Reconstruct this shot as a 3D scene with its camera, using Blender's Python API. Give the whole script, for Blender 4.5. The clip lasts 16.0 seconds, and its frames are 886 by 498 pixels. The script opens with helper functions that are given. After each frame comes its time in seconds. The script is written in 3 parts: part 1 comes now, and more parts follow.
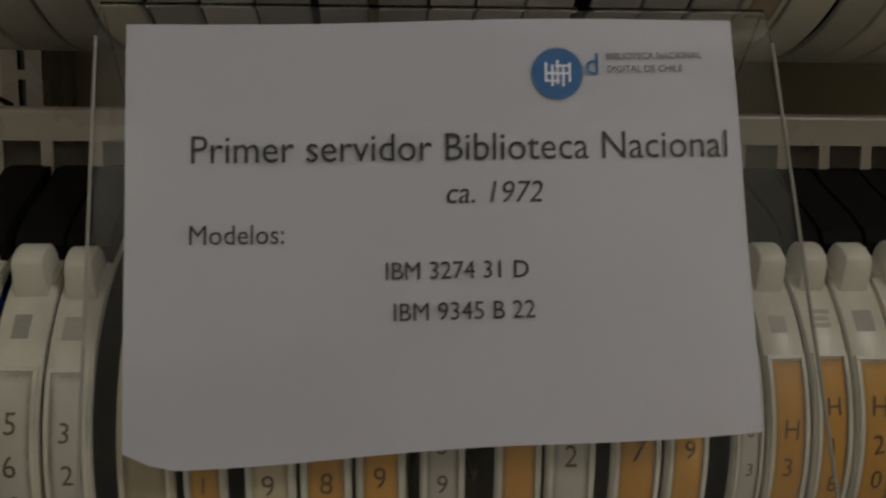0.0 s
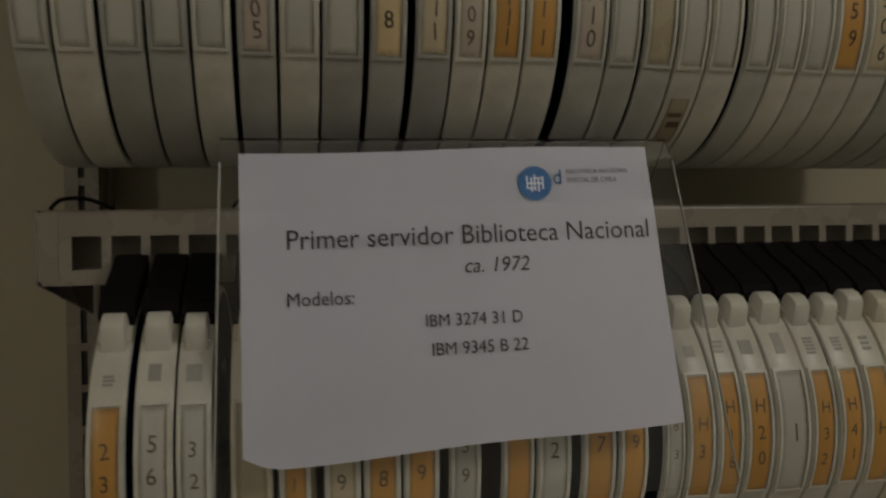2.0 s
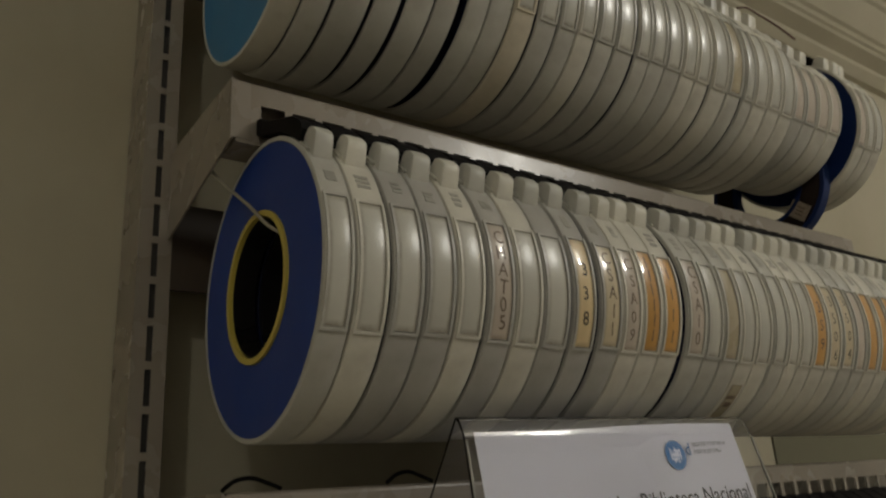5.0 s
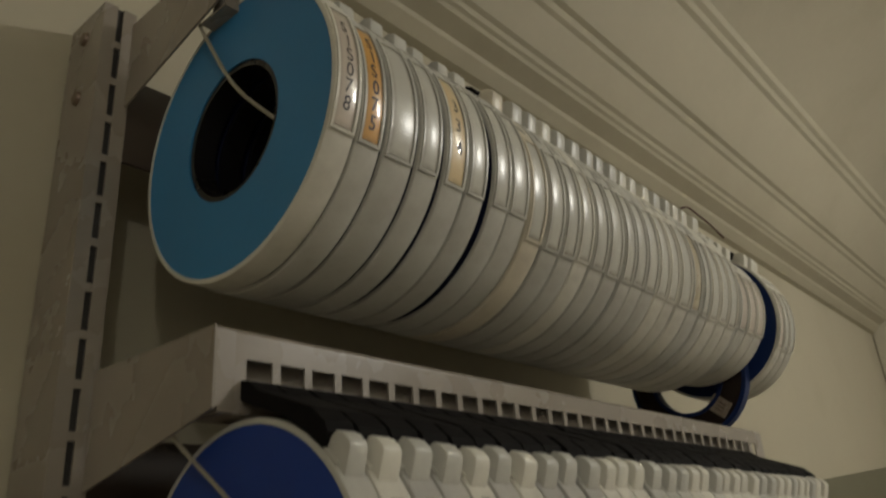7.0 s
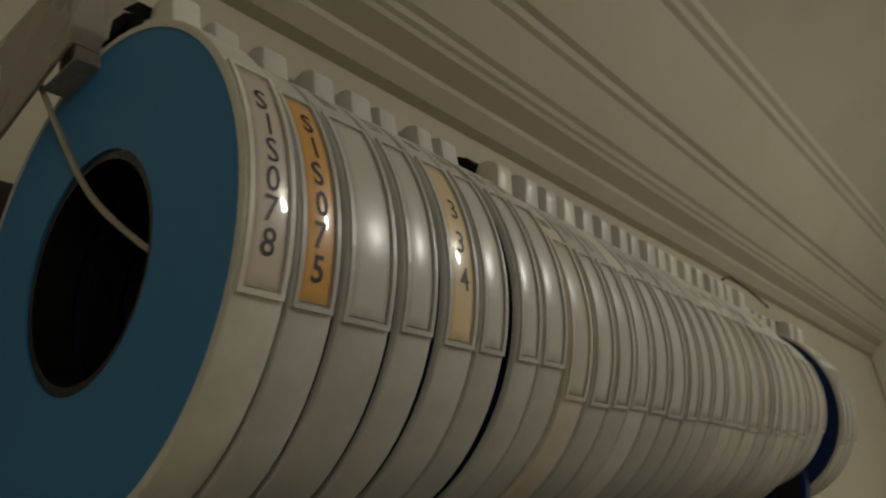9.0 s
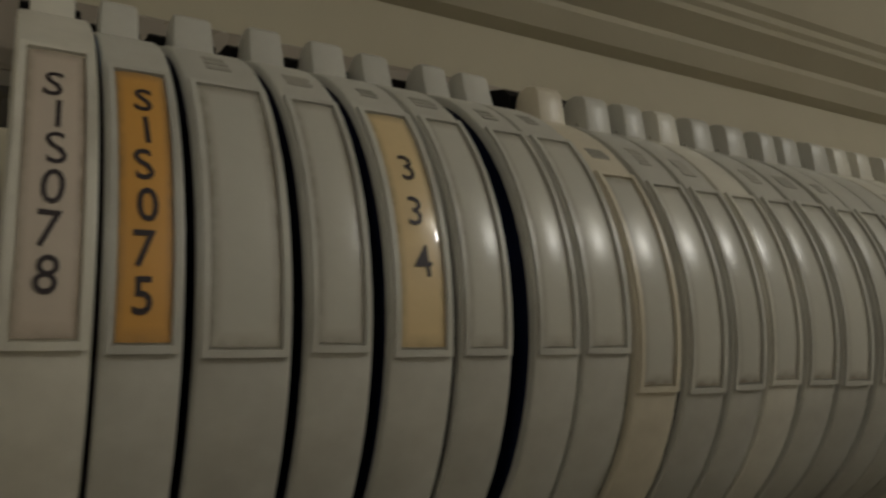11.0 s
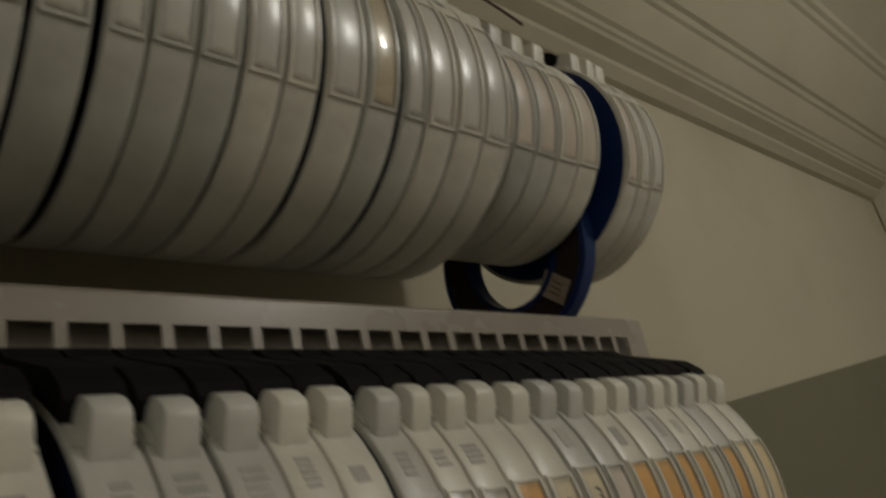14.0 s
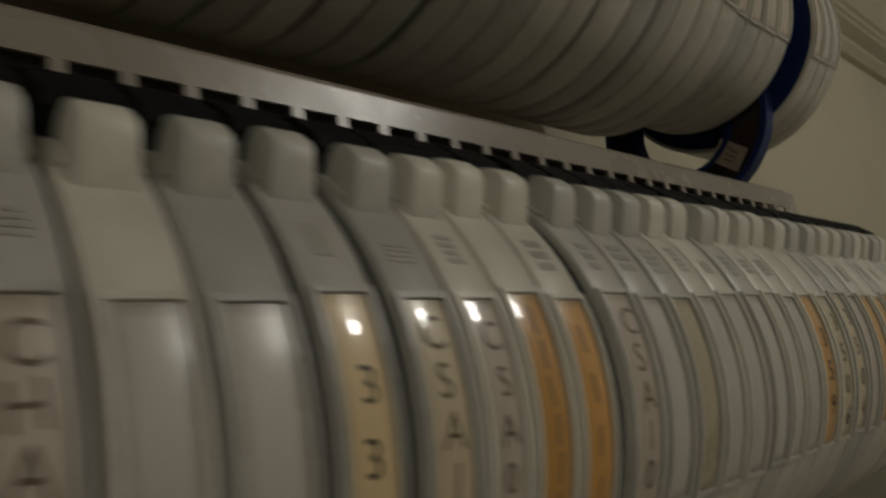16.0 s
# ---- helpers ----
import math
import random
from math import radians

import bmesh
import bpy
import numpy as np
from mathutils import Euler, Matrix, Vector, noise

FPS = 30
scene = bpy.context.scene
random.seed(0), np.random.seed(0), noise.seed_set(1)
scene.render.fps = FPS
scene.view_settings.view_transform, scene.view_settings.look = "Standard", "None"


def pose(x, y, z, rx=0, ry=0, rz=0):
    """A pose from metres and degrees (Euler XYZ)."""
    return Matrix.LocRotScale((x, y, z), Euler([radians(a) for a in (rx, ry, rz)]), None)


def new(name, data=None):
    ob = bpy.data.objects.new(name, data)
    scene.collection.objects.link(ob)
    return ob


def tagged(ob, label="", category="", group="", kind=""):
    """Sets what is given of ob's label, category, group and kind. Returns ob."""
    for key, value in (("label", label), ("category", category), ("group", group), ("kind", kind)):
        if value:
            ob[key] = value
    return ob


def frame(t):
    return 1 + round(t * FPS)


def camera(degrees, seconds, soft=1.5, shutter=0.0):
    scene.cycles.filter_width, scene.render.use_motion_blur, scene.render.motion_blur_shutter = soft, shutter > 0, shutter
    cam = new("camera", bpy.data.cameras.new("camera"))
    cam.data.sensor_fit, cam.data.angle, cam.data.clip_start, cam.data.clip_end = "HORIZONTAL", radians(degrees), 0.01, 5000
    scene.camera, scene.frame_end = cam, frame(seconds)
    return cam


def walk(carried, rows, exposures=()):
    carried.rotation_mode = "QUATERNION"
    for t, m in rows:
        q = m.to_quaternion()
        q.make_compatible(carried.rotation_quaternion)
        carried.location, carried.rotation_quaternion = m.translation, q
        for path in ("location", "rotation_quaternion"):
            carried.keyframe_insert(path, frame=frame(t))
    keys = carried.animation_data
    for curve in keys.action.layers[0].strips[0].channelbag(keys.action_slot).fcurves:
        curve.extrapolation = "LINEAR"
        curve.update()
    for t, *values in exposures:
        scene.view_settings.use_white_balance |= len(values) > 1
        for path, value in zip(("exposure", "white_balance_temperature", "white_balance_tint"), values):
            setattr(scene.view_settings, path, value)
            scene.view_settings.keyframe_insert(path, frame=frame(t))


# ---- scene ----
cam = camera(60.33, 16.0, soft=2.2, shutter=0.5)
# seconds, place, tilt, lean, turn
PATH = [
    (0.0, 0.2416, -0.4637, 1.4710, 84.20, -0.20, -4.84),
    (0.5, 0.2093, -0.4680, 1.4661, 84.20, 0.24, -7.47),
    (1.0, 0.2201, -0.5023, 1.4665, 85.00, 0.43, -8.98),
    (1.5, 0.2484, -0.5716, 1.4746, 87.00, 1.39, -6.33),
    (2.0, 0.1585, -0.6084, 1.4700, 90.30, 1.20, -11.47),
    (2.5, 0.1026, -0.6572, 1.4819, 93.05, 2.69, -15.07),
    (3.0, -0.0248, -0.7201, 1.4834, 97.44, 4.18, -18.56),
    (3.5, -0.1066, -0.7041, 1.4991, 102.06, 4.15, -20.55),
    (4.0, -0.1461, -0.6321, 1.4881, 104.36, 4.10, -26.39),
    (4.2, -0.1593, -0.6065, 1.4867, 105.03, 3.90, -28.47),
    (6.3, -0.2697, -0.4661, 1.5833, 111.92, 4.04, -43.71),
    (6.5, -0.2784, -0.4588, 1.6094, 111.81, 3.89, -45.37),
    (7.0, -0.2787, -0.4216, 1.6745, 112.10, 3.67, -48.55),
    (7.5, -0.2916, -0.3783, 1.7301, 112.90, 4.16, -52.80),
    (8.0, -0.2668, -0.3385, 1.7640, 114.30, 4.06, -53.51),
    (8.2, -0.2457, -0.3118, 1.7822, 114.26, 5.58, -55.04),
    (10.3, -0.0384, -0.3047, 1.8653, 112.65, 8.64, -32.37),
    (10.5, -0.0316, -0.3049, 1.8663, 113.05, 8.42, -30.43),
    (11.0, -0.0031, -0.3165, 1.8653, 112.57, 8.83, -28.83),
    (11.5, 0.0360, -0.3264, 1.8520, 114.36, 9.53, -29.72),
    (12.0, 0.0729, -0.3281, 1.8323, 115.58, 10.00, -31.99),
    (12.5, 0.1104, -0.3214, 1.8146, 114.58, 11.52, -36.35),
    (13.0, 0.1452, -0.3222, 1.7904, 113.15, 11.73, -40.64),
    (13.5, 0.1903, -0.3568, 1.7366, 111.65, 11.98, -41.85),
    (14.0, 0.2490, -0.3863, 1.6720, 109.94, 11.84, -43.66),
    (14.5, 0.2939, -0.3849, 1.6486, 107.72, 13.19, -45.54),
    (15.0, 0.2724, -0.3743, 1.6356, 104.70, 11.02, -44.44),
    (15.5, 0.2177, -0.3197, 1.6299, 102.60, 10.78, -42.30),
    (16.0, 0.0941, -0.2917, 1.6464, 102.54, 8.91, -44.01),
]
EXPOSURE = [(0.0, -1.14), (1.0, -1.20), (2.0, -1.22), (2.5, -1.20), (3.0, -0.98), (4.0, -0.70), (6.5, -0.48), (7.0, -0.38), (8.0, -0.54), (10.5, -1.08), (12.5, -1.06),
            (13.5, -1.06), (14.0, -0.92), (14.5, -0.80), (15.0, -0.90), (15.5, -1.14), (16.0, -1.19)]
walk(cam, [(r[0], pose(*r[1:])) for r in PATH], EXPOSURE)

# ---------------------------------------------------------------- light
Z0 = 1.65            # height of the middle row's axis above the floor
world = bpy.data.worlds.new("room_world")
scene.world = world
world.use_nodes = True
world.node_tree.nodes["Background"].inputs[0].default_value = (0.9, 0.88, 0.8, 1)
world.node_tree.nodes["Background"].inputs[1].default_value = 0.02


def lamp(name, where, watts, radius, colour):
    d = bpy.data.lights.new(name, "POINT")
    d.shadow_soft_size, d.energy, d.color = radius, watts, colour
    ob = new(name, d)
    ob.location = where
    return ob


lamp("ceiling_lamp_light", (1.75, -1.70, Z0 + 1.12), 49.0, 0.11, (1.0, 0.97, 0.895))
# added fill with no known source, brightens left ends and undersides
lamp("left_fill_light", (-1.7, -2.5, Z0 + 1.19), 25.0, 0.06, (1.0, 0.97, 0.895))


# ---------------------------------------------------------------- materials
def material(name, colour, rough=0.5, metal=0.0, vary=0.06, scale=18.0, grain=0.03, bump=0.02, coat=0.0,
             dirt=None, dirt_amount=0.0, dirt_scale=5.0, each=0.0, spec=0.5, grime_shade=0.0, coat_rough=0.12):
    m = bpy.data.materials.new(name)
    m.use_nodes = True
    nt = m.node_tree
    n, l = nt.nodes, nt.links
    b = n["Principled BSDF"]
    b.inputs["Roughness"].default_value = rough
    b.inputs["Metallic"].default_value = metal
    b.inputs["Coat Weight"].default_value = coat
    b.inputs["Coat Roughness"].default_value = coat_rough
    b.inputs["Specular IOR Level"].default_value = spec
    tc = n.new("ShaderNodeTexCoord")
    big, fine = n.new("ShaderNodeTexNoise"), n.new("ShaderNodeTexNoise")
    big.inputs["Scale"].default_value, big.inputs["Detail"].default_value = scale, 4
    fine.inputs["Scale"].default_value, fine.inputs["Detail"].default_value = scale * 14, 3
    l.new(tc.outputs["Object"], big.inputs["Vector"])
    l.new(tc.outputs["Object"], fine.inputs["Vector"])

    def mathn(op, a, c):
        q = n.new("ShaderNodeMath")
        q.operation = op
        for i, v in enumerate((a, c)):
            if isinstance(v, (int, float)):
                q.inputs[i].default_value = v
            else:
                l.new(v, q.inputs[i])
        return q.outputs[0]

    v = mathn("ADD", mathn("MULTIPLY", mathn("SUBTRACT", big.outputs["Fac"], 0.5), 2 * vary),
              mathn("MULTIPLY", mathn("SUBTRACT", fine.outputs["Fac"], 0.5), 2 * grain))
    if each:
        oi = n.new("ShaderNodeObjectInfo")
        v = mathn("ADD", v, mathn("MULTIPLY", mathn("SUBTRACT", oi.outputs["Random"], 0.5), 2 * each))
    hsv = n.new("ShaderNodeHueSaturation")
    hsv.inputs["Color"].default_value = (*colour, 1)
    l.new(mathn("ADD", v, 1.0), hsv.inputs["Value"])
    out = hsv.outputs["Color"]
    if dirt:
        dn = n.new("ShaderNodeTexNoise")
        dn.inputs["Scale"].default_value, dn.inputs["Detail"].default_value = dirt_scale, 6
        l.new(tc.outputs["Object"], dn.inputs["Vector"])
        ramp = n.new("ShaderNodeValToRGB")
        ramp.color_ramp.elements[0].position, ramp.color_ramp.elements[1].position = 0.48, 0.75
        l.new(dn.outputs["Fac"], ramp.inputs["Fac"])
        mix = n.new("ShaderNodeMix")
        mix.data_type = "RGBA"
        l.new(mathn("MULTIPLY", ramp.outputs["Color"], dirt_amount), mix.inputs["Factor"])
        l.new(out, mix.inputs[6])
        mix.inputs[7].default_value = (*dirt, 1)
        out = mix.outputs[2]
    if grime_shade:
        # brown grime and recess shade painted into the card colour along the holder rims
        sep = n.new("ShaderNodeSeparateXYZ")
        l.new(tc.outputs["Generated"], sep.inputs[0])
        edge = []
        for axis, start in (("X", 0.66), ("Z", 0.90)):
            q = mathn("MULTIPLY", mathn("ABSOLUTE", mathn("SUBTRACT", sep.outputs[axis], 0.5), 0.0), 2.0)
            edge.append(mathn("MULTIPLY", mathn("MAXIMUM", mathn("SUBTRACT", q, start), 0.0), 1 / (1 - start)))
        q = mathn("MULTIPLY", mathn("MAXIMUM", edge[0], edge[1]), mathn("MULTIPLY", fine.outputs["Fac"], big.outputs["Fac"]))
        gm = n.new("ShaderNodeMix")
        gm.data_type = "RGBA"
        l.new(mathn("MINIMUM", mathn("MULTIPLY", q, grime_shade * 4), 0.8), gm.inputs["Factor"])
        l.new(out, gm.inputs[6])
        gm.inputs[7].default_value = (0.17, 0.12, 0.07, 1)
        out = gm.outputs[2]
    l.new(out, b.inputs["Base Color"])
    r = mathn("ADD", rough, mathn("MULTIPLY", mathn("SUBTRACT", big.outputs["Fac"], 0.5), 0.25))
    l.new(r, b.inputs["Roughness"])
    if bump:
        bp = n.new("ShaderNodeBump")
        bp.inputs["Strength"].default_value, bp.inputs["Distance"].default_value = bump, 0.002
        l.new(mathn("ADD", fine.outputs["Fac"], big.outputs["Fac"]), bp.inputs["Height"])
        l.new(bp.outputs["Normal"], b.inputs["Normal"])
    return m


GRIME = (0.16, 0.13, 0.09)
M = {
    "white": material("belt_warm_white", (0.69, 0.665, 0.585), 0.36, vary=0.05, dirt=GRIME, dirt_amount=0.30, each=0.06, dirt_scale=26.0, grain=0.05),
    "grey": material("belt_cool_grey", (0.555, 0.545, 0.495), 0.36, vary=0.05, dirt=GRIME, dirt_amount=0.30, each=0.06, dirt_scale=26.0, grain=0.05),
    "slate": material("belt_slate_grey", (0.46, 0.45, 0.42), 0.36, vary=0.05, dirt=GRIME, dirt_amount=0.28, each=0.06, dirt_scale=26.0, grain=0.05),
    "cream": material("belt_yellowed", (0.67, 0.61, 0.49), 0.36, vary=0.06, dirt=GRIME, dirt_amount=0.32, each=0.05, dirt_scale=26.0, grain=0.05),
    "blank": material("label_holder_grey", (0.55, 0.54, 0.48), 0.32, vary=0.05, coat=0.42, coat_rough=0.26, grime_shade=0.55, each=0.05),
    "tan": material("label_card_tan", (0.47, 0.40, 0.27), 0.3, vary=0.08, coat=1.0, coat_rough=0.05, grime_shade=0.55, each=0.06),
    "paper": material("label_card_cream", (0.66, 0.56, 0.38), 0.35, vary=0.06, coat=1.0, coat_rough=0.05, grime_shade=0.55, each=0.06),
    "pale": material("label_card_faded", (0.58, 0.50, 0.42), 0.35, vary=0.06, coat=1.0, coat_rough=0.05, grime_shade=0.55, each=0.06),
    "yellow": material("label_card_pale_yellow", (0.74, 0.57, 0.32), 0.35, vary=0.06, coat=1.0, coat_rough=0.05, grime_shade=0.55, each=0.05),
    "orange": material("label_card_orange", (0.64, 0.33, 0.075), 0.35, vary=0.08, coat=1.0, coat_rough=0.05, grime_shade=0.55, each=0.10),
    "ink": material("label_ink", (0.035, 0.025, 0.03), 0.5, vary=0.1, bump=0),
    "faded_ink": material("faded_label_ink", (0.15, 0.10, 0.065), 0.5, vary=0.2, bump=0),
    "print": material("sticker_print", (0.40, 0.385, 0.34), 0.5, vary=0.15, grain=0.15, scale=60, bump=0, each=0.12),
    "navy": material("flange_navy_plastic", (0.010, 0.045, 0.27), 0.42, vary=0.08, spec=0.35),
    # shaded copy of the navy: darkness of the gaps put into the flange colour
    "gap_shade_navy": material("flange_gap_shade_navy", (0.006, 0.010, 0.035), 0.5, vary=0.1, spec=0.25),
    "ring_blue": material("reel_rim_blue", (0.008, 0.026, 0.115), 0.4, vary=0.1, spec=0.3),
    "teal": material("flange_teal_plastic", (0.040, 0.215, 0.45), 0.42, vary=0.08, spec=0.4),
    "black": material("black_plastic", (0.008, 0.007, 0.007), 0.75, vary=0.1, spec=0.12),
    "hub": material("hub_black_plastic", (0.010, 0.009, 0.009), 0.3, vary=0.1),
    "ring_yellow": material("hub_ring_yellow", (0.62, 0.50, 0.10), 0.4),
    "rack": material("rack_grey_beige_paint", (0.31, 0.27, 0.225), 0.27, vary=0.04, dirt=(0.1, 0.08, 0.06), dirt_amount=0.22),
    "bolt": material("bolt_dull_brown", (0.17, 0.12, 0.085), 0.4, metal=0.4),
    "bar": material("bar_dark_brown_steel", (0.065, 0.048, 0.036), 0.4),
    "dark": material("slot_shade_black", (0.03, 0.027, 0.024), 0.6),
    "wall": material("wall_cream_paint", (0.47, 0.43, 0.32), 0.75, vary=0.05, scale=2.5, grain=0.02, bump=0.12, dirt=(0.33, 0.28, 0.18), dirt_amount=0.42, dirt_scale=3.0),
    "room": material("room_bounce_white", (0.68, 0.66, 0.59), 0.8, vary=0.04, scale=2.5, bump=0.08),
    "dado": material("grey_green_tone", (0.17, 0.16, 0.105), 0.7, vary=0.05, scale=3, bump=0.1),
    "plaster": material("cornice_plaster_paint", (0.47, 0.43, 0.32), 0.7, vary=0.05, scale=4, bump=0.08, dirt=(0.33, 0.28, 0.18), dirt_amount=0.25),
    "floor": material("floor_bounce_tone", (0.40, 0.36, 0.30), 0.4, vary=0.12, scale=6),
    "sheet": material("sign_paper", (0.89, 0.88, 0.95), 0.6, vary=0.035, scale=11, grain=0.012, bump=0.09),
    "blue": material("logo_blue_print", (0.015, 0.13, 0.36), 0.6, vary=0.03, bump=0),
    "toner": material("printed_toner", (0.018, 0.017, 0.021), 0.6, vary=0.1, bump=0),
    "grey_toner": material("printed_grey_toner", (0.05, 0.05, 0.06), 0.6, vary=0.1, bump=0),
    "pale_column_tone": material("pale_column_tone", (0.50, 0.46, 0.36), 0.75, vary=0.1, scale=9),
    "bag": material("white_plastic_film", (0.75, 0.77, 0.80), 0.25, vary=0.05),
    "edge": material("acrylic_edge_glint", (0.42, 0.41, 0.38), 0.25, vary=0.2, scale=40),
    "wire": material("wire_grey", (0.42, 0.38, 0.30), 0.4, metal=0.2),
    "rust": material("cord_dark_red", (0.08, 0.02, 0.015), 0.6),
    "tape": material("magnetic_tape_brown", (0.03, 0.02, 0.017), 0.25),
}


def acrylic():
    m = bpy.data.materials.new("clear_acrylic")
    m.use_nodes = True
    b = m.node_tree.nodes["Principled BSDF"]
    b.inputs["Transmission Weight"].default_value = 1.0
    b.inputs["Roughness"].default_value = 0.0
    b.inputs["IOR"].default_value = 1.46
    b.inputs["Base Color"].default_value = (1.0, 1.0, 1.0, 1)
    return m


M["acrylic"] = acrylic()


# ---------------------------------------------------------------- mesh helpers
def finish(bm, name, mat, smooth=False):
    me = bpy.data.meshes.new(name)
    bmesh.ops.recalc_face_normals(bm, faces=bm.faces)
    bm.to_mesh(me)
    bm.free()
    me.materials.append(M[mat])
    if smooth:
        for p in me.polygons:
            p.use_smooth = True
        me.set_sharp_from_angle(angle=radians(35))
    return me


def part(name, bm, mat, parent=None, label="", smooth=False):
    ob = new(name, finish(bm, name, mat, smooth))
    if parent is not None:
        ob.parent = parent
    if label:
        ob["label"] = label
    return ob


def empty(name, where, label, category, group="", kind=""):
    ob = new(name)
    ob.location = where
    ob.empty_display_size = 0.02
    return tagged(ob, label, category, group, kind)


def box(bm, x0, x1, y0, y1, z0, z1, bevel=0.0):
    vs = [bm.verts.new((x, y, z)) for x in (x0, x1) for y in (y0, y1) for z in (z0, z1)]
    fs = [bm.faces.new([vs[i] for i in f]) for f in
          ((0, 1, 3, 2), (4, 6, 7, 5), (0, 4, 5, 1), (2, 3, 7, 6), (0, 2, 6, 4), (1, 5, 7, 3))]
    if bevel:
        es = list({e for f in fs for e in f.edges})
        bmesh.ops.bevel(bm, geom=es, offset=bevel, segments=2, affect="EDGES", profile=0.5)


def prism(bm, outline, x0, x1, bevel=0.0):
    """A plate with its outline in the y-z plane, between x0 and x1."""
    a = [bm.verts.new((x0, y, z)) for y, z in outline]
    b = [bm.verts.new((x1, y, z)) for y, z in outline]
    fs = [bm.faces.new(a), bm.faces.new(b[::-1])]
    k = len(a)
    for i in range(k):
        fs.append(bm.faces.new((a[i], b[i], b[(i + 1) % k], a[(i + 1) % k])))
    if bevel:
        es = list({e for f in fs for e in f.edges})
        bmesh.ops.bevel(bm, geom=es, offset=bevel, segments=2, affect="EDGES", profile=0.5)


def arc(r, phi, x):
    """A point of a reel: phi in degrees up from the front."""
    return (x, -r * math.cos(radians(phi)), r * math.sin(radians(phi)))


def lathe(bm, profile, n=72):
    """Closed ring from a closed outline of (x, r)."""
    rings = [[bm.verts.new(arc(r, 360 * k / n, x)) for x, r in profile] for k in range(n)]
    m = len(profile)
    for k in range(n):
        a, b = rings[k], rings[(k + 1) % n]
        for i in range(m):
            bm.faces.new((a[i], b[i], b[(i + 1) % m], a[(i + 1) % m]))


def patch(bm, x0, x1, p0, p1, r0, r1, n=8):
    """A curved block between two angles."""
    cols = []
    for k in range(n + 1):
        p = p0 + (p1 - p0) * k / n
        cols.append([bm.verts.new(arc(r, p, x)) for x, r in ((x0, r0), (x1, r0), (x1, r1), (x0, r1))])
    for a, b in zip(cols, cols[1:]):
        for i in range(4):
            bm.faces.new((a[i], a[(i + 1) % 4], b[(i + 1) % 4], b[i]))
    bm.faces.new(cols[0])
    bm.faces.new(cols[-1][::-1])


def crowned(bm, x0, x1, p0, p1, r0, r1, crown, n=12, m=6):
    """A curved card whose middle stands proud of its long edges by crown."""
    rows = []
    for k in range(n + 1):
        p = p0 + (p1 - p0) * k / n
        line = [arc(r1 + crown * (1 - (2 * i / m - 1) ** 2), p, x0 + (x1 - x0) * i / m) for i in range(m + 1)]
        rows.append([bm.verts.new(q) for q in line + [arc(r0, p, x1), arc(r0, p, x0)]])
    j = m + 3
    for a, b in zip(rows, rows[1:]):
        for i in range(j):
            bm.faces.new((a[i], a[(i + 1) % j], b[(i + 1) % j], b[i]))
    bm.faces.new(rows[0])
    bm.faces.new(rows[-1][::-1])


def tube(bm, pts, r, n=8):
    pts = [Vector(p) for p in pts]
    rings = []
    for i, p in enumerate(pts):
        d = (pts[min(i + 1, len(pts) - 1)] - pts[max(i - 1, 0)]).normalized()
        u = d.orthogonal().normalized()
        if rings:
            u = (last - d * last.dot(d)).normalized()
        last = u
        w = d.cross(u)
        rings.append([bm.verts.new(p + r * (u * math.cos(2 * math.pi * k / n) + w * math.sin(2 * math.pi * k / n))) for k in range(n)])
    for a, b in zip(rings, rings[1:]):
        for k in range(n):
            bm.faces.new((a[k], a[(k + 1) % n], b[(k + 1) % n], b[k]))
    bm.faces.new(rings[0][::-1])
    bm.faces.new(rings[-1])


GLYPHS = {}


def glyphs(text, bold=0.0):
    """Flat outlines of a piece of text in the built-in font: points, faces, width; cap height about 0.7."""
    key = (text, bold)
    if key not in GLYPHS:
        cu = bpy.data.curves.new("glyph", "FONT")
        cu.body, cu.resolution_u, cu.offset = text, 3, bold
        ob = bpy.data.objects.new("glyph", cu)
        me = ob.to_mesh()
        pts = [tuple(v.co) for v in me.vertices]
        faces = [tuple(p.vertices) for p in me.polygons]
        ob.to_mesh_clear()
        bpy.data.objects.remove(ob)
        bpy.data.curves.remove(cu)
        GLYPHS[key] = (pts, faces)
    return GLYPHS[key]


# ---------------------------------------------------------------- tape reels
R = 0.112
SPEC = {"a": (0.0, Z0 + 0.318), "b": (-0.017, Z0), "c": (0.0, Z0 - 0.314)}
WORDS = {"white": "warm white", "grey": "cool grey", "slate": "darker slate grey", "cream": "yellowed cream"}
CARDS = {"blank": "empty label holder", "tan": "faded tan card", "paper": "cream card", "pale": "faded pale card",
         "yellow": "pale yellow card", "orange": "orange card"}
RAIL_Y, RAIL_DZ = -0.013, 0.128
rng = random.Random(4)


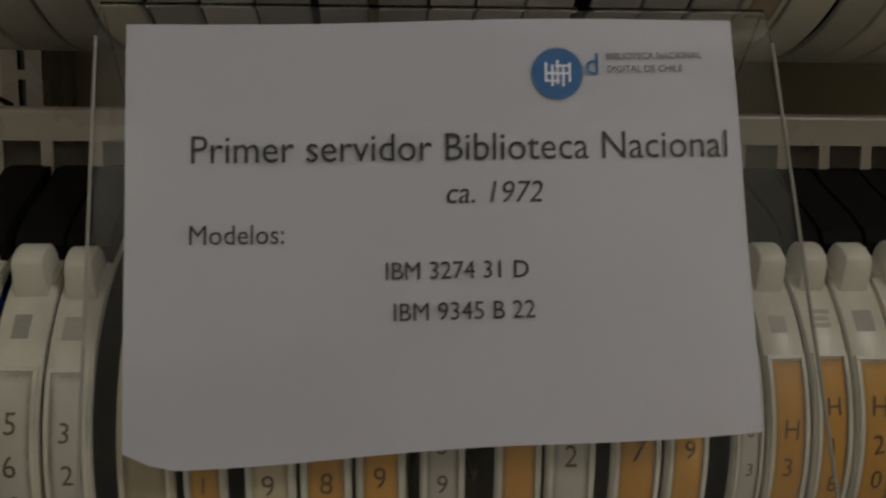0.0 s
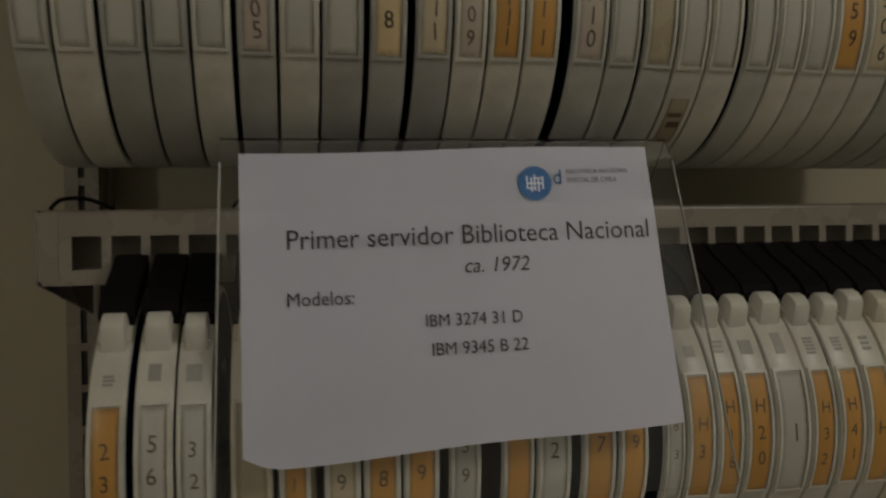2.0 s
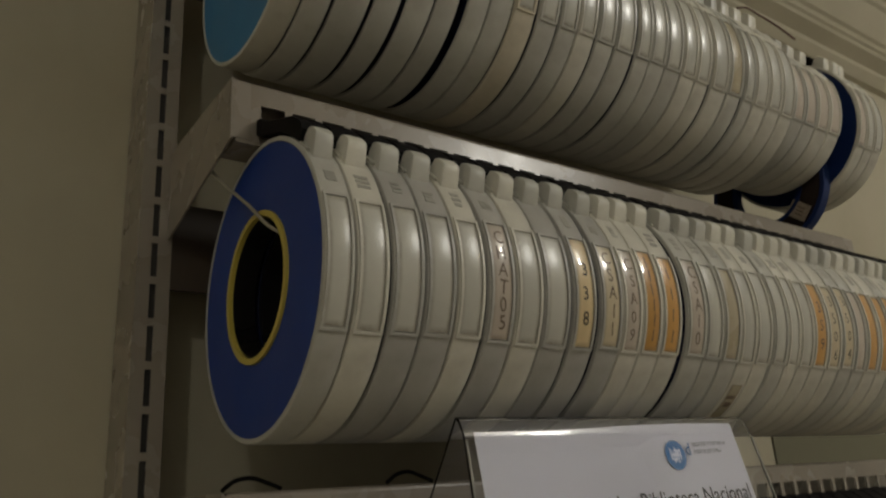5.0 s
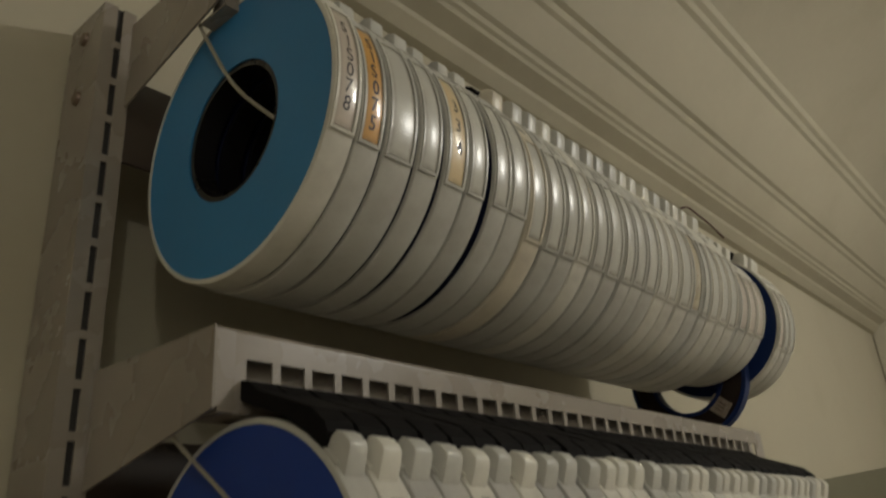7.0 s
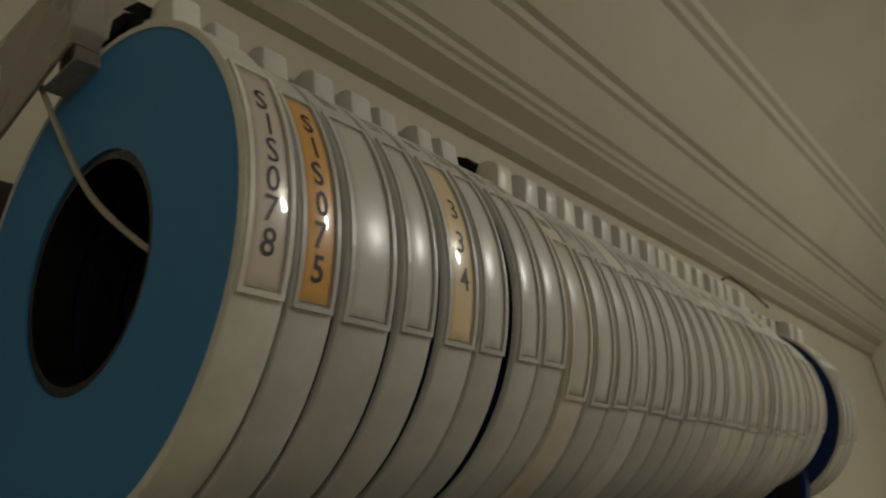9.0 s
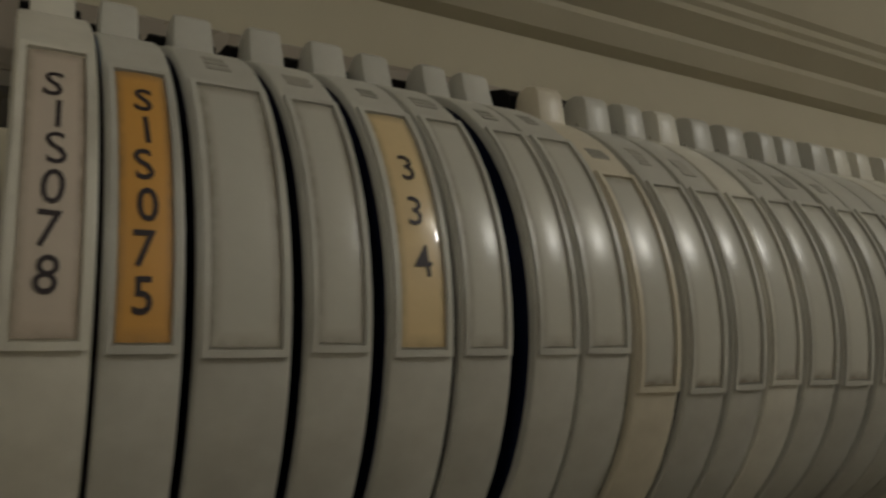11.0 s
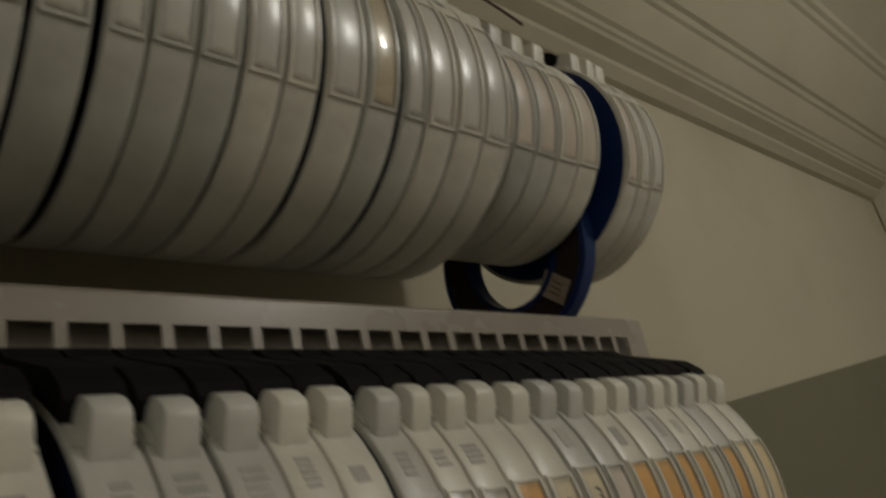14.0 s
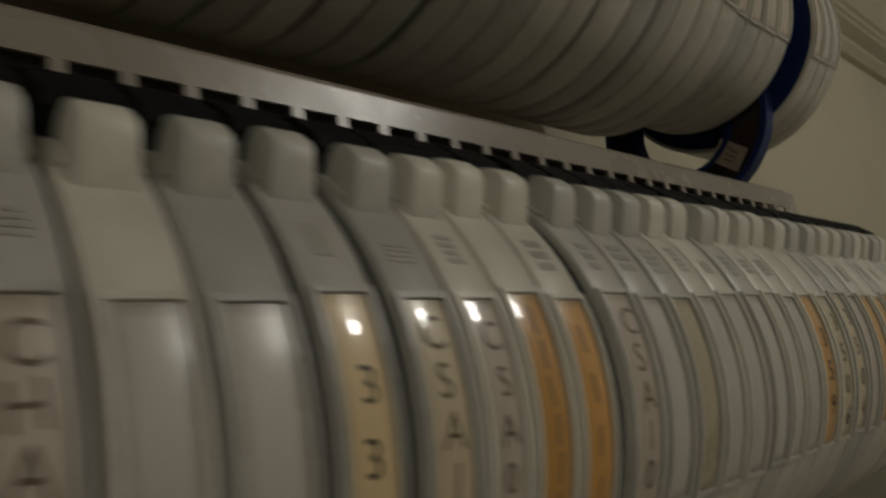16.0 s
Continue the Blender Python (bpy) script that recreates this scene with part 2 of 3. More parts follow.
def tape_reel(row, x0, x1, belt, card, text, top, bottom, flange="gap_shade_navy", ring=False, lift=0.0, stub=False, r=R, dz=0.0, ink="ink", card_in=0.0, dy=0.0, bold=0.0):
    yc, zc = SPEC[row]
    yc += dy
    w = x1 - x0 - 0.0008
    name = WORDS[belt] + " belt, " + CARDS[card]
    thing = empty("tape_reel", ((x0 + x1) / 2, yc, zc + dz), "hanging tape reel, " + name, "tape reel",
                  {"a": "tape reels on the top rail", "b": "tape reels on the middle rail", "c": "tape reels on the lower rail"}[row])
    h, c = w / 2, 0.0012
    bm = bmesh.new()
    lathe(bm, [(-h + c, r), (h - c, r), (h - 0.0004, r - 0.0004), (h, r - c), (h, r - 0.0038), (-h, r - 0.0038), (-h, r - c), (-h + 0.0004, r - 0.0004)])
    part("belt", bm, belt, thing, smooth=True)
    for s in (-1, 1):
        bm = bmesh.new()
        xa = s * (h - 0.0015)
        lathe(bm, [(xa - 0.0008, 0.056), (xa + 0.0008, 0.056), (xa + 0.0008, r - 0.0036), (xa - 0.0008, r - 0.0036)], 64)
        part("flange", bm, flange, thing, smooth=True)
    bm = bmesh.new()
    lathe(bm, [(-h + 0.002, 0.0515), (h - 0.002, 0.0515), (h - 0.002, 0.0572), (-h + 0.002, 0.0572)], 48)
    part("hub", bm, "hub", thing, smooth=True)
    if ring:
        bm = bmesh.new()
        lathe(bm, [(-h - 0.0015, 0.0525), (-h + 0.004, 0.0525), (-h + 0.004, 0.0568), (-h - 0.0015, 0.0568)], 48)
        part("hub_ring", bm, "ring_yellow", thing, "yellow hub ring", smooth=True)
    # label holder: raised rim round a curved card
    e = min(0.0022, w * 0.09)
    a, b = -h + 0.0012, h - 0.0012
    bm = bmesh.new()
    k = math.degrees(0.0022 / r)
    patch(bm, a, a + e, bottom, top, r - 0.0006, r + 0.0015, 10)
    patch(bm, b - e, b, bottom, top, r - 0.0006, r + 0.0015, 10)
    patch(bm, a + e, b - e, bottom, bottom + k, r - 0.0006, r + 0.0015, 2)
    patch(bm, a + e, b - e, top - k, top, r - 0.0006, r + 0.0013, 2)
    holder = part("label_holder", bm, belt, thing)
    bm = bmesh.new()
    crowned(bm, a + e + 0.0004, b - e - 0.0004, bottom + k + 0.4 + card_in, top - k - 0.4 - card_in, r - 0.0005, r + 0.0003, 0.0006)
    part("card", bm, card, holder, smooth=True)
    if text:
        size = min(0.66 * (b - a - 2 * e), math.radians(top - bottom) * r / (len(text) * 1.05))
        step = (top - bottom - 2 * k - 6) / max(len(text), 4) * ((0.95 if text == "SIS075" else 0.87) if row == "a" else 1.0)
        mid = (top + bottom) / 2 + step * (len(text) - 1) / 2 + rng.uniform(-1, 1)
        for i, ch in enumerate(text):
            pts, faces = glyphs(ch, bold)
            if not pts:
                continue
            cx = (min(p[0] for p in pts) + max(p[0] for p in pts)) / 2
            cy = (min(p[1] for p in pts) + max(p[1] for p in pts)) / 2
            tilt, jig = rng.uniform(-0.12, 0.12), rng.uniform(-0.0008, 0.0008)
            vs, bm = [], bmesh.new()
            for px, py, _ in pts:
                u, v = (px - cx) * size * (1.2 + 4 * bold), (py - cy) * size * (1.35 + 10 * bold)
                u, v = u * math.cos(tilt) - v * math.sin(tilt) + jig, u * math.sin(tilt) + v * math.cos(tilt)
                vs.append(bm.verts.new(arc(r + 0.0011, mid - i * step + math.degrees(v / r), u)))
            for f in faces:
                bm.faces.new([vs[j] for j in f])
            part("character", bm, ink, holder)
    # latch block with its hollow, and a small printed sticker under it
    la = top + 14 + lift + rng.uniform(-0.8, 0.8)
    bm = bmesh.new()
    lw = min(0.0082, w * 0.34)
    up = 0.0003 * lift - (0.0020 if row == "a" else 0.0)
    shape = ((-0.0015, 3.6, 1.0), (0.0012, 4.4, 1.0), (0.0092, 7.0, 0.98), (0.0134 + up, 8.4, 0.95), (0.0150 + up, 9.8, 0.92), (0.0148 + up, 12.8, 0.92), (0.0125, 15.5, 0.94), (-0.0015, 17.5, 1.0))
    low = [bm.verts.new(arc(r + q, la + d, -lw * f)) for q, d, f in shape]
    far = [bm.verts.new(arc(r + q, la + d, lw * f)) for q, d, f in shape]
    bm.faces.new(low)
    bm.faces.new(far[::-1])
    for i in range(len(shape)):
        j = (i + 1) % len(shape)
        bm.faces.new((low[i], far[i], far[j], low[j]))
    bmesh.ops.recalc_face_normals(bm, faces=bm.faces)
    sides = [q for q in bm.edges if q.calc_face_angle(0) > 0.7]
    bmesh.ops.bevel(bm, geom=sides, offset=0.0014, segments=2, affect="EDGES", profile=0.5)
    latch_mat = "grey" if belt == "slate" else belt
    latch = part("latch", bm, latch_mat, thing, smooth=True)
    bm = bmesh.new()
    patch(bm, -h + 0.001, h - 0.001, la + 8, la + 15, r - 0.001, r + 0.0016, 3)
    part("latch_base", bm, latch_mat, latch)
    if rng.random() < 0.75:
        bm = bmesh.new()
        s0 = top + rng.uniform(5, 7)
        s1 = s0 + rng.uniform(4, 9)
        lines = rng.choice((1, 3, 4, 5))
        sw = rng.uniform(0.0035, 0.006)
        for i in range(lines):
            u0, u1 = s0 + (s1 - s0) * i / lines, s0 + (s1 - s0) * (i + (1.0 if lines == 1 else 0.62)) / lines
            patch(bm, -sw, sw * rng.uniform(0.7, 1.0), u0, u1, r - 0.0004, r + 0.0003, 2)
        part("sticker", bm, "print", thing, "worn grey printed sticker")
    if stub:
        bm = bmesh.new()
        patch(bm, -h + 0.004, h - 0.004, -62, -40, r - 0.0004, r + 0.0004, 6)
        st = part("old_label", bm, "tan", thing, "scuffed tan remains of a label")
        bm = bmesh.new()
        patch(bm, -0.006, 0.005, -48, -46, r + 0.0003, r + 0.0007, 1)
        patch(bm, -0.004, 0.006, -53, -50, r + 0.0003, r + 0.0007, 1)
        part("old_marks", bm, "faded_ink", st)
    # black hook that carries the reel on the rail
    ry, rz = RAIL_Y - yc, RAIL_DZ - dz
    out = [arc(r + q, la + d, 0)[1:] for q, d in ((0.001, 15.0), (0.0100, 16.0), (0.0135, 19), (0.0150, 26))]
    out += [(ry - 0.018, rz + 0.000), (ry - 0.007, rz + 0.008), (ry + 0.004, rz + 0.010), (ry + 0.007, rz + 0.002), (ry - 0.004, rz - 0.006)]
    out += [arc(r + 0.003, la + 36, 0)[1:], arc(r + 0.001, la + 24, 0)[1:]]
    bm = bmesh.new()
    hw = w * 0.485
    prism(bm, out, -hw, hw)
    part("hook", bm, "black", thing, "black plastic hook")
    return thing


ROW_A = [
    (-0.0050, 0.0187, "white", "pale", "SIS078"), (0.0196, 0.0421, "grey", "orange", "SIS075"), (0.0447, 0.0738, "grey", "blank", ""),
    (0.0775, 0.1005, "grey", "blank", ""), (0.1057, 0.1305, "grey", "yellow", "334"), (0.1323, 0.1546, "grey", "blank", ""),
    (0.1636, 0.1852, "grey", "blank", ""), (0.1862, 0.2109, "grey", "blank", ""), (0.2117, 0.2366, "cream", "blank", ""),
    (0.2402, 0.2644, "grey", "blank", ""), (0.2670, 0.2893, "grey", "blank", ""), (0.2910, 0.3141, "white", "blank", ""),
    (0.3175, 0.3414, "grey", "blank", ""), (0.3441, 0.3696, "grey", "blank", ""), (0.3745, 0.3952, "grey", "blank", ""),
    (0.3960, 0.4196, "grey", "blank", ""), (0.4204, 0.4453, "grey", "blank", ""), (0.4473, 0.4708, "white", "blank", ""),
    (0.4717, 0.4945, "white", "blank", ""), (0.4995, 0.5273, "white", "blank", ""), (0.5293, 0.5545, "grey", "tan", ""),
    (0.5595, 0.5782, "grey", "blank", ""), (0.5805, 0.6060, "white", "blank", ""), (0.6083, 0.6336, "white", "blank", ""),
    (0.6349, 0.6610, "white", "blank", ""), (0.6645, 0.6880, "grey", "yellow", ""), (0.6900, 0.7150, "grey", "pale", ""),
    (0.7165, 0.7440, "grey", "pale", ""), (0.7460, 0.7740, "white", "pale", ""), (0.7755, 0.8040, "white", "pale", ""),
    (0.8290, 0.8504, "white", "pale", ""), (0.8515, 0.8717, "white", "blank", ""), (0.8729, 0.8950, "white", "blank", ""),
]
for i, (x0, x1, belt, card, text) in enumerate(ROW_A):
    top, bottom = (27, -22.3) if i < 8 else (18.8, -29.2)
    small, dip = ((0.098, 0.010) if i < 30 else (0.108, 0.004)) if i >= 25 else ((0.1160, 0.006) if i < 8 else (0.1145, 0.003))
    tape_reel("a", x0, x1, belt, card, text, top + rng.uniform(-0.8, 0.8), bottom + rng.uniform(-0.6, 0.6),
              "teal" if i == 0 else ("ring_blue" if i == 30 else "gap_shade_navy"), lift=13.0 if i < 8 else 8.5, r=0.1170 if i == 0 else small, dz=0.009 if i == 0 else dip, dy=0.004 if i < 8 else 0.002, bold=(0.003, 0.012, 0.0, 0.0, 0.004)[i] if i < 5 else 0.0)

ROW_B = [
    (0.0000, 0.0223, "grey", "blank", ""), (0.0231, 0.0478, "white", "blank", ""), (0.0500, 0.0751, "slate", "blank", ""),
    (0.0762, 0.1012, "slate", "blank", ""), (0.1024, 0.1266, "white", "blank", ""), (0.1295, 0.1538, "slate", "pale", "CHAT05"),
    (0.1553, 0.1810, "white", "blank", ""), (0.1820, 0.2089, "slate", "blank", ""), (0.2124, 0.2370, "slate", "yellow", "338"),
    (0.2420, 0.2668, "slate", "paper", "CSA11"), (0.2676, 0.2905, "white", "pale", "CSA09"), (0.2912, 0.3156, "white", "orange", "IIIIII"),
    (0.3163, 0.3410, "white", "orange", "IIII"), (0.3495, 0.3755, "grey", "pale", "CSA10"), (0.3762, 0.3998, "grey", "blank", ""),
    (0.4018, 0.4263, "grey", "tan", ""), (0.4272, 0.4510, "white", "blank", ""), (0.4518, 0.4762, "white", "blank", ""),
    (0.4802, 0.5032, "grey", "blank", ""), (0.5042, 0.5248, "white", "blank", ""), (0.5258, 0.5492, "white", "blank", ""),
    (0.5500, 0.5760, "white", "orange", "359"), (0.5770, 0.6023, "white", "paper", "3506"), (0.6046, 0.6295, "grey", "paper", "3504"),
    (0.6318, 0.6541, "grey", "pale", ""), (0.6567, 0.6812, "white", "orange", ""), (0.6835, 0.7080, "white", "orange", ""),
    (0.7099, 0.7302, "grey", "orange", ""), (0.7318, 0.7556, "white", "orange", ""), (0.7570, 0.7733, "white", "blank", ""),
    (0.7747, 0.7978, "grey", "orange", ""), (0.7996, 0.8228, "white", "yellow", ""), (0.8246, 0.8482, "white", "yellow", ""),
]
for i, (x0, x1, belt, card, text) in enumerate(ROW_B):
    tape_reel("b", x0, x1, belt, card, text, 18.5 + rng.uniform(-0.8, 0.8), -28 + rng.uniform(-0.8, 0.8), "navy" if i == 0 else "gap_shade_navy", ring=i == 0, stub=i == 16,
              ink="faded_ink" if "I" in text or text[:2] in ("CH", "CS") else "ink")

ROW_C = [
    (0.0345, 0.0580, "white", "orange", "236"), (0.0620, 0.0862, "white", "blank", "568"), (0.0870, 0.1095, "white", "blank", "322"),
    (0.1200, 0.1465, "cream", "tan", ""), (0.1498, 0.1705, "white", "orange", "II"), (0.1780, 0.2025, "white", "paper", "29"),
    (0.2036, 0.2288, "white", "orange", "88"), (0.2298, 0.2545, "white", "orange", "09"), (0.2605, 0.2830, "white", "blank", "39"),
    (0.2968, 0.3205, "white", "orange", ""), (0.3216, 0.3470, "white", "blank", "2"), (0.3543, 0.3800, "white", "orange", "7"),
    (0.3815, 0.4040, "white", "orange", "9"), (0.4155, 0.4322, "white", "blank", "83"), (0.4332, 0.4560, "white", "orange", "H3"),
    (0.4575, 0.4788, "white", "orange", "H18"), (0.4800, 0.5036, "white", "orange", "H20"), (0.5050, 0.5335, "white", "blank", "1"),
    (0.5343, 0.5555, "white", "orange", "H32"), (0.5578, 0.5795, "white", "orange", "H41"),
] + [(0.5815 + 0.0247 * i, 0.5815 + 0.0247 * i + 0.0232, ("white", "cream", "grey")[i % 3], ("orange", "orange", "paper", "orange", "blank")[i % 5],
      ("H", "4", "")[i % 3]) for i in range(11)]
for i, (x0, x1, belt, card, text) in enumerate(ROW_C):
    tape_reel("c", x0, x1, belt, card, text, 23 + rng.uniform(-0.8, 0.8), -25 + rng.uniform(-0.8, 0.8), "navy" if i == 0 else "gap_shade_navy",
              ink="faded_ink")


# ---------------------------------------------------------------- rack
WALL_Y = 0.220


def slotted_rail(zc, deep, back=0.0, x0=-0.016, x1=0.922):
    """Steel strip with square windows, a rounded top lip and a bottom lip."""
    rail = empty("slotted_rail", ((x0 + x1) / 2, RAIL_Y + back, zc + 0.147), "beige painted steel rail with square slots for reel hooks", "rail", "rack rails")
    bm = bmesh.new()
    cx = (x0 + x1) / 2
    lo, hi, w0, w1 = 0.1175 - 0.147, 0.167 - 0.147, 0.1270 - 0.147, 0.1515 - 0.147
    box(bm, x0 - cx, x1 - cx, 0, 0.0016, w1, hi)
    box(bm, x0 - cx, x1 - cx, 0, 0.0016, lo, w0)
    k, x = 0, 0.0045
    last = x0
    while x + 0.0205 < x1 - 0.008:
        box(bm, last - cx, x - cx, 0, 0.0016, w0, w1)
        last = x + 0.0205
        x += 0.02705
    box(bm, last - cx, x1 - cx, 0, 0.0016, w0, w1)
    part("slotted_face", bm, "rack", rail)
    bm = bmesh.new()
    n = 6
    arcs = [(0.004 - 0.004 * math.cos(q), hi + 0.004 * math.sin(q)) for q in [k * math.pi / 2 / n for k in range(n + 1)]]
    inner = [(0.004 - 0.0026 * math.cos(q), hi + 0.0026 * math.sin(q)) for q in [k * math.pi / 2 / n for k in range(n + 1)]]
    prism(bm, arcs + [(0.034, hi + 0.004), (0.034, hi + 0.0026)] + inner[::-1], x0 - cx, x1 - cx)
    part("top_lip", bm, "rack", rail, smooth=True)
    bm = bmesh.new()
    box(bm, x0 - cx, x1 - cx, deep, deep + 0.0015, lo + 0.0005, hi + 0.0024)
    part("back_flange", bm, "rack", rail)
    bm = bmesh.new()
    box(bm, x0 - cx, x1 - cx, 0.0, 0.0342, lo - 0.0016, lo)
    part("bottom_lip", bm, "rack", rail)
    return rail


def bracket(zc, x, side, back=0.0):
    """Tapered plate from the upright to the rail, with a folded front edge."""
    b = empty("shelf_bracket", (x, 0.06, zc + 0.13), "beige painted tapered steel bracket on the upright", "bracket", "rack brackets")
    bm = bmesh.new()
    zz = 0.13
    prism(bm, [(0.086, 0.172 - zz), (back - 0.074, 0.171 - zz), (back - 0.074, 0.1175 - zz), (0.086, 0.084 - zz)], 0, 0.0022, 0.0006)
    part("plate", bm, "rack", b)
    bm = bmesh.new()
    box(bm, 0.0022, 0.014 * side + 0.0022 if side > 0 else 0.0022 + 0.001, back - 0.0735, back - 0.072, 0.119 - zz, 0.169 - zz)
    part("front_fold", bm, "rack", b)
    return b


def upright(x0, x1):
    """Slotted upright against the wall."""
    u = empty("rack_upright", ((x0 + x1) / 2, 0.15, 0.0), "beige painted slotted steel upright standing against the wall", "upright", "rack uprights")
    cx, w, top = 0.0, (x1 - x0) / 2, Z0 + 0.512
    bm = bmesh.new()
    y0, y1 = 0.153 - 0.15, WALL_Y - 0.15 - 0.002
    s = 0.0028
    box(bm, -w, -w + 0.002, y0, y1, 0.0, top)
    box(bm, w - 0.002, w, y0, y1, 0.0, top)
    box(bm, -w + 0.002, -s, y0, y0 + 0.002, 0.0, top)
    box(bm, s, w - 0.002, y0, y0 + 0.002, 0.0, top)
    z = 0.0
    while z < top - 0.02:
        z1 = min(z + 0.007, top)
        box(bm, -s, s, y0, y0 + 0.002, z, z1)
        z += 0.0385
    part("channel", bm, "rack", u)
    # near-black strip stands in for the shade inside the slots
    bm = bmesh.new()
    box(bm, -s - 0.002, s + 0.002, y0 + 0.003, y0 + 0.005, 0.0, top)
    part("slot_lining", bm, "dark", u, "dark strip in place of the shade inside the slots")
    for zz in (0.488, 0.424, -0.2, -0.6):
        z, n = Z0 + zz, 12
        bm = bmesh.new()
        a = [bm.verts.new((-w, 0.037 + 0.0072 * math.cos(2 * math.pi * k / n), z + 0.0072 * math.sin(2 * math.pi * k / n))) for k in range(n)]
        b = [bm.verts.new((-w - 0.003, 0.037 + 0.0058 * math.cos(2 * math.pi * k / n), z + 0.0058 * math.sin(2 * math.pi * k / n))) for k in range(n)]
        for k in range(n):
            bm.faces.new((a[k], a[(k + 1) % n], b[(k + 1) % n], b[k]))
        bm.faces.new(b)
        part("bolt_head", bm, "bolt", u, "dull brown bolt head")
    return u


for zc in (SPEC["a"][1], SPEC["b"][1], SPEC["c"][1]):
    slotted_rail(zc - (0.001 if zc == SPEC["a"][1] else 0.0), 0.031 if zc == SPEC["c"][1] else 0.016, 0.014 if zc == SPEC["a"][1] else 0.0)
    bracket(zc + (0.004 if zc == SPEC["a"][1] else 0.0), -0.0205, 1, 0.014 if zc == SPEC["a"][1] else 0.0)
    bar = bmesh.new()
    box(bar, -0.47, 0.47, -0.004, 0.0, -0.035, 0.05, 0.001)
    box(bar, -0.47, 0.47, 0.0, 0.02, 0.048, 0.05)
    ob = part("back_bar", bar, "bar")
    ob.location = (0.455, 0.158, zc + 0.075)
    tagged(ob, "dark brown steel bar across the back of the rack", "bar", "rack back bars")
upright(-0.0440, -0.0140)


# ---------------------------------------------------------------- room
def slab(name, x0, x1, y0, y1, z0, z1, mat, label, category):
    bm = bmesh.new()
    box(bm, x0, x1, y0, y1, z0, z1)
    return tagged(part(name, bm, mat), label, category, kind="structure")


XL, XR, YF, H = -2.6, 3.60, -3.2, Z0 + 1.30
# floor, left and front walls are unseen, added with pale tones to bounce fill
slab("floor", XL - 0.2, XR + 0.2, YF - 0.2, WALL_Y + 0.2, -0.1, 0.0, "floor", "unseen floor of the room, toned to bounce light upward", "floor")
slab("ceiling", XL - 0.2, XR + 0.2, YF - 0.2, WALL_Y + 0.2, H, H + 0.1, "room", "white painted ceiling", "ceiling")
slab("wall_back", XL - 0.2, XR + 0.2, WALL_Y, WALL_Y + 0.2, 0.0, H, "wall", "cream painted wall behind the reel rack", "wall")
slab("wall_right", XR, XR + 0.2, YF, WALL_Y, 0.0, H, "room", "white painted end wall", "wall")
slab("wall_left", XL - 0.2, XL, YF, WALL_Y, 0.0, H, "room", "unseen white side wall, added to bounce light", "wall")
slab("wall_front", XL - 0.2, XR + 0.2, YF - 0.2, YF, 0.0, H, "room", "unseen white wall opposite the rack, added to bounce light", "wall")

# darker grey-green lower wall zone, its upper edge sloped to fit the camera's view
bm = bmesh.new()
y0 = WALL_Y - 0.003
pts = [(0.99, 0.0), (XR, 0.0), (XR, Z0 + 0.285), (0.99, Z0 + 0.072)]
a = [bm.verts.new((x, y0, z)) for x, z in pts]
b = [bm.verts.new((x, WALL_Y + 0.01, z)) for x, z in pts]
bm.faces.new(a)
bm.faces.new(b[::-1])
for i in range(4):
    bm.faces.new((a[i], b[i], b[(i + 1) % 4], a[(i + 1) % 4]))
tagged(part("trim_dado", bm, "dado"), "darker grey-green lower part of the wall", "dado", kind="structure")

# cornice: soffit, fascia, beads and cove up to the ceiling
bm = bmesh.new()
prof = [(0.230, 0.752), (0.219, 0.752), (0.205, 0.757), (0.187, 0.775), (0.184, 0.782), (0.156, 0.797), (0.152, 0.803), (0.146, 0.807), (0.142, 0.814), (0.134, 0.819),
        (0.128, 0.828), (0.102, 0.862), (0.098, 0.869), (0.090, 0.874), (0.084, 0.884), (0.074, 0.889), (0.068, 0.898), (-0.010, 1.000), (-0.015, 1.009),
        (-0.025, 1.015), (-0.032, 1.026), (-0.043, 1.033), (-0.050, 1.045), (-0.12, 1.105), (-0.22, 1.165), (-0.34, 1.215), (-0.50, 1.26), (-0.70, 1.295), (-0.72, 1.305), (0.230, 1.305)]
prof = [(y, z + Z0) for y, z in prof]
prism(bm, prof, XL, 3.20)
cornice = part("trim_cornice", bm, "plaster", smooth=True)
cornice.data.set_sharp_from_angle(angle=radians(11))
tagged(cornice, "cream plaster cornice with beads along the ceiling", "cornice", kind="structure")


# ---------------------------------------------------------------- sign in its acrylic stand
TOPZ = Z0 - 0.1115
NRM = Vector((-0.0441, -1.0, 0.1677)).normalized()


def on_sign(x, v, off=0.0):
    """A point of the sign: x along it, v metres down from its top, off metres proud of it. It leans back and turns a little."""
    z = TOPZ - v
    y = -0.1172 - 0.0441 * (x - 0.27) + 0.1677 * (z - Z0 + 0.2)
    return tuple(Vector((x, y, z)) + NRM * off)


TOPY, BOTY, BOTZ = on_sign(0.27, 0)[1], on_sign(0.27, 0.19)[1], TOPZ - 0.19
sign = empty("table_sign", (0.27, BOTY, BOTZ - 0.02), "printed paper sign in a clear acrylic tent holder on the reels", "sign")
INV = Matrix.Translation(-Vector(sign.location))


def sign_part(name, bm, mat, parent=sign, label="", smooth=False):
    bm.transform(INV)
    return part(name, bm, mat, parent, label, smooth)


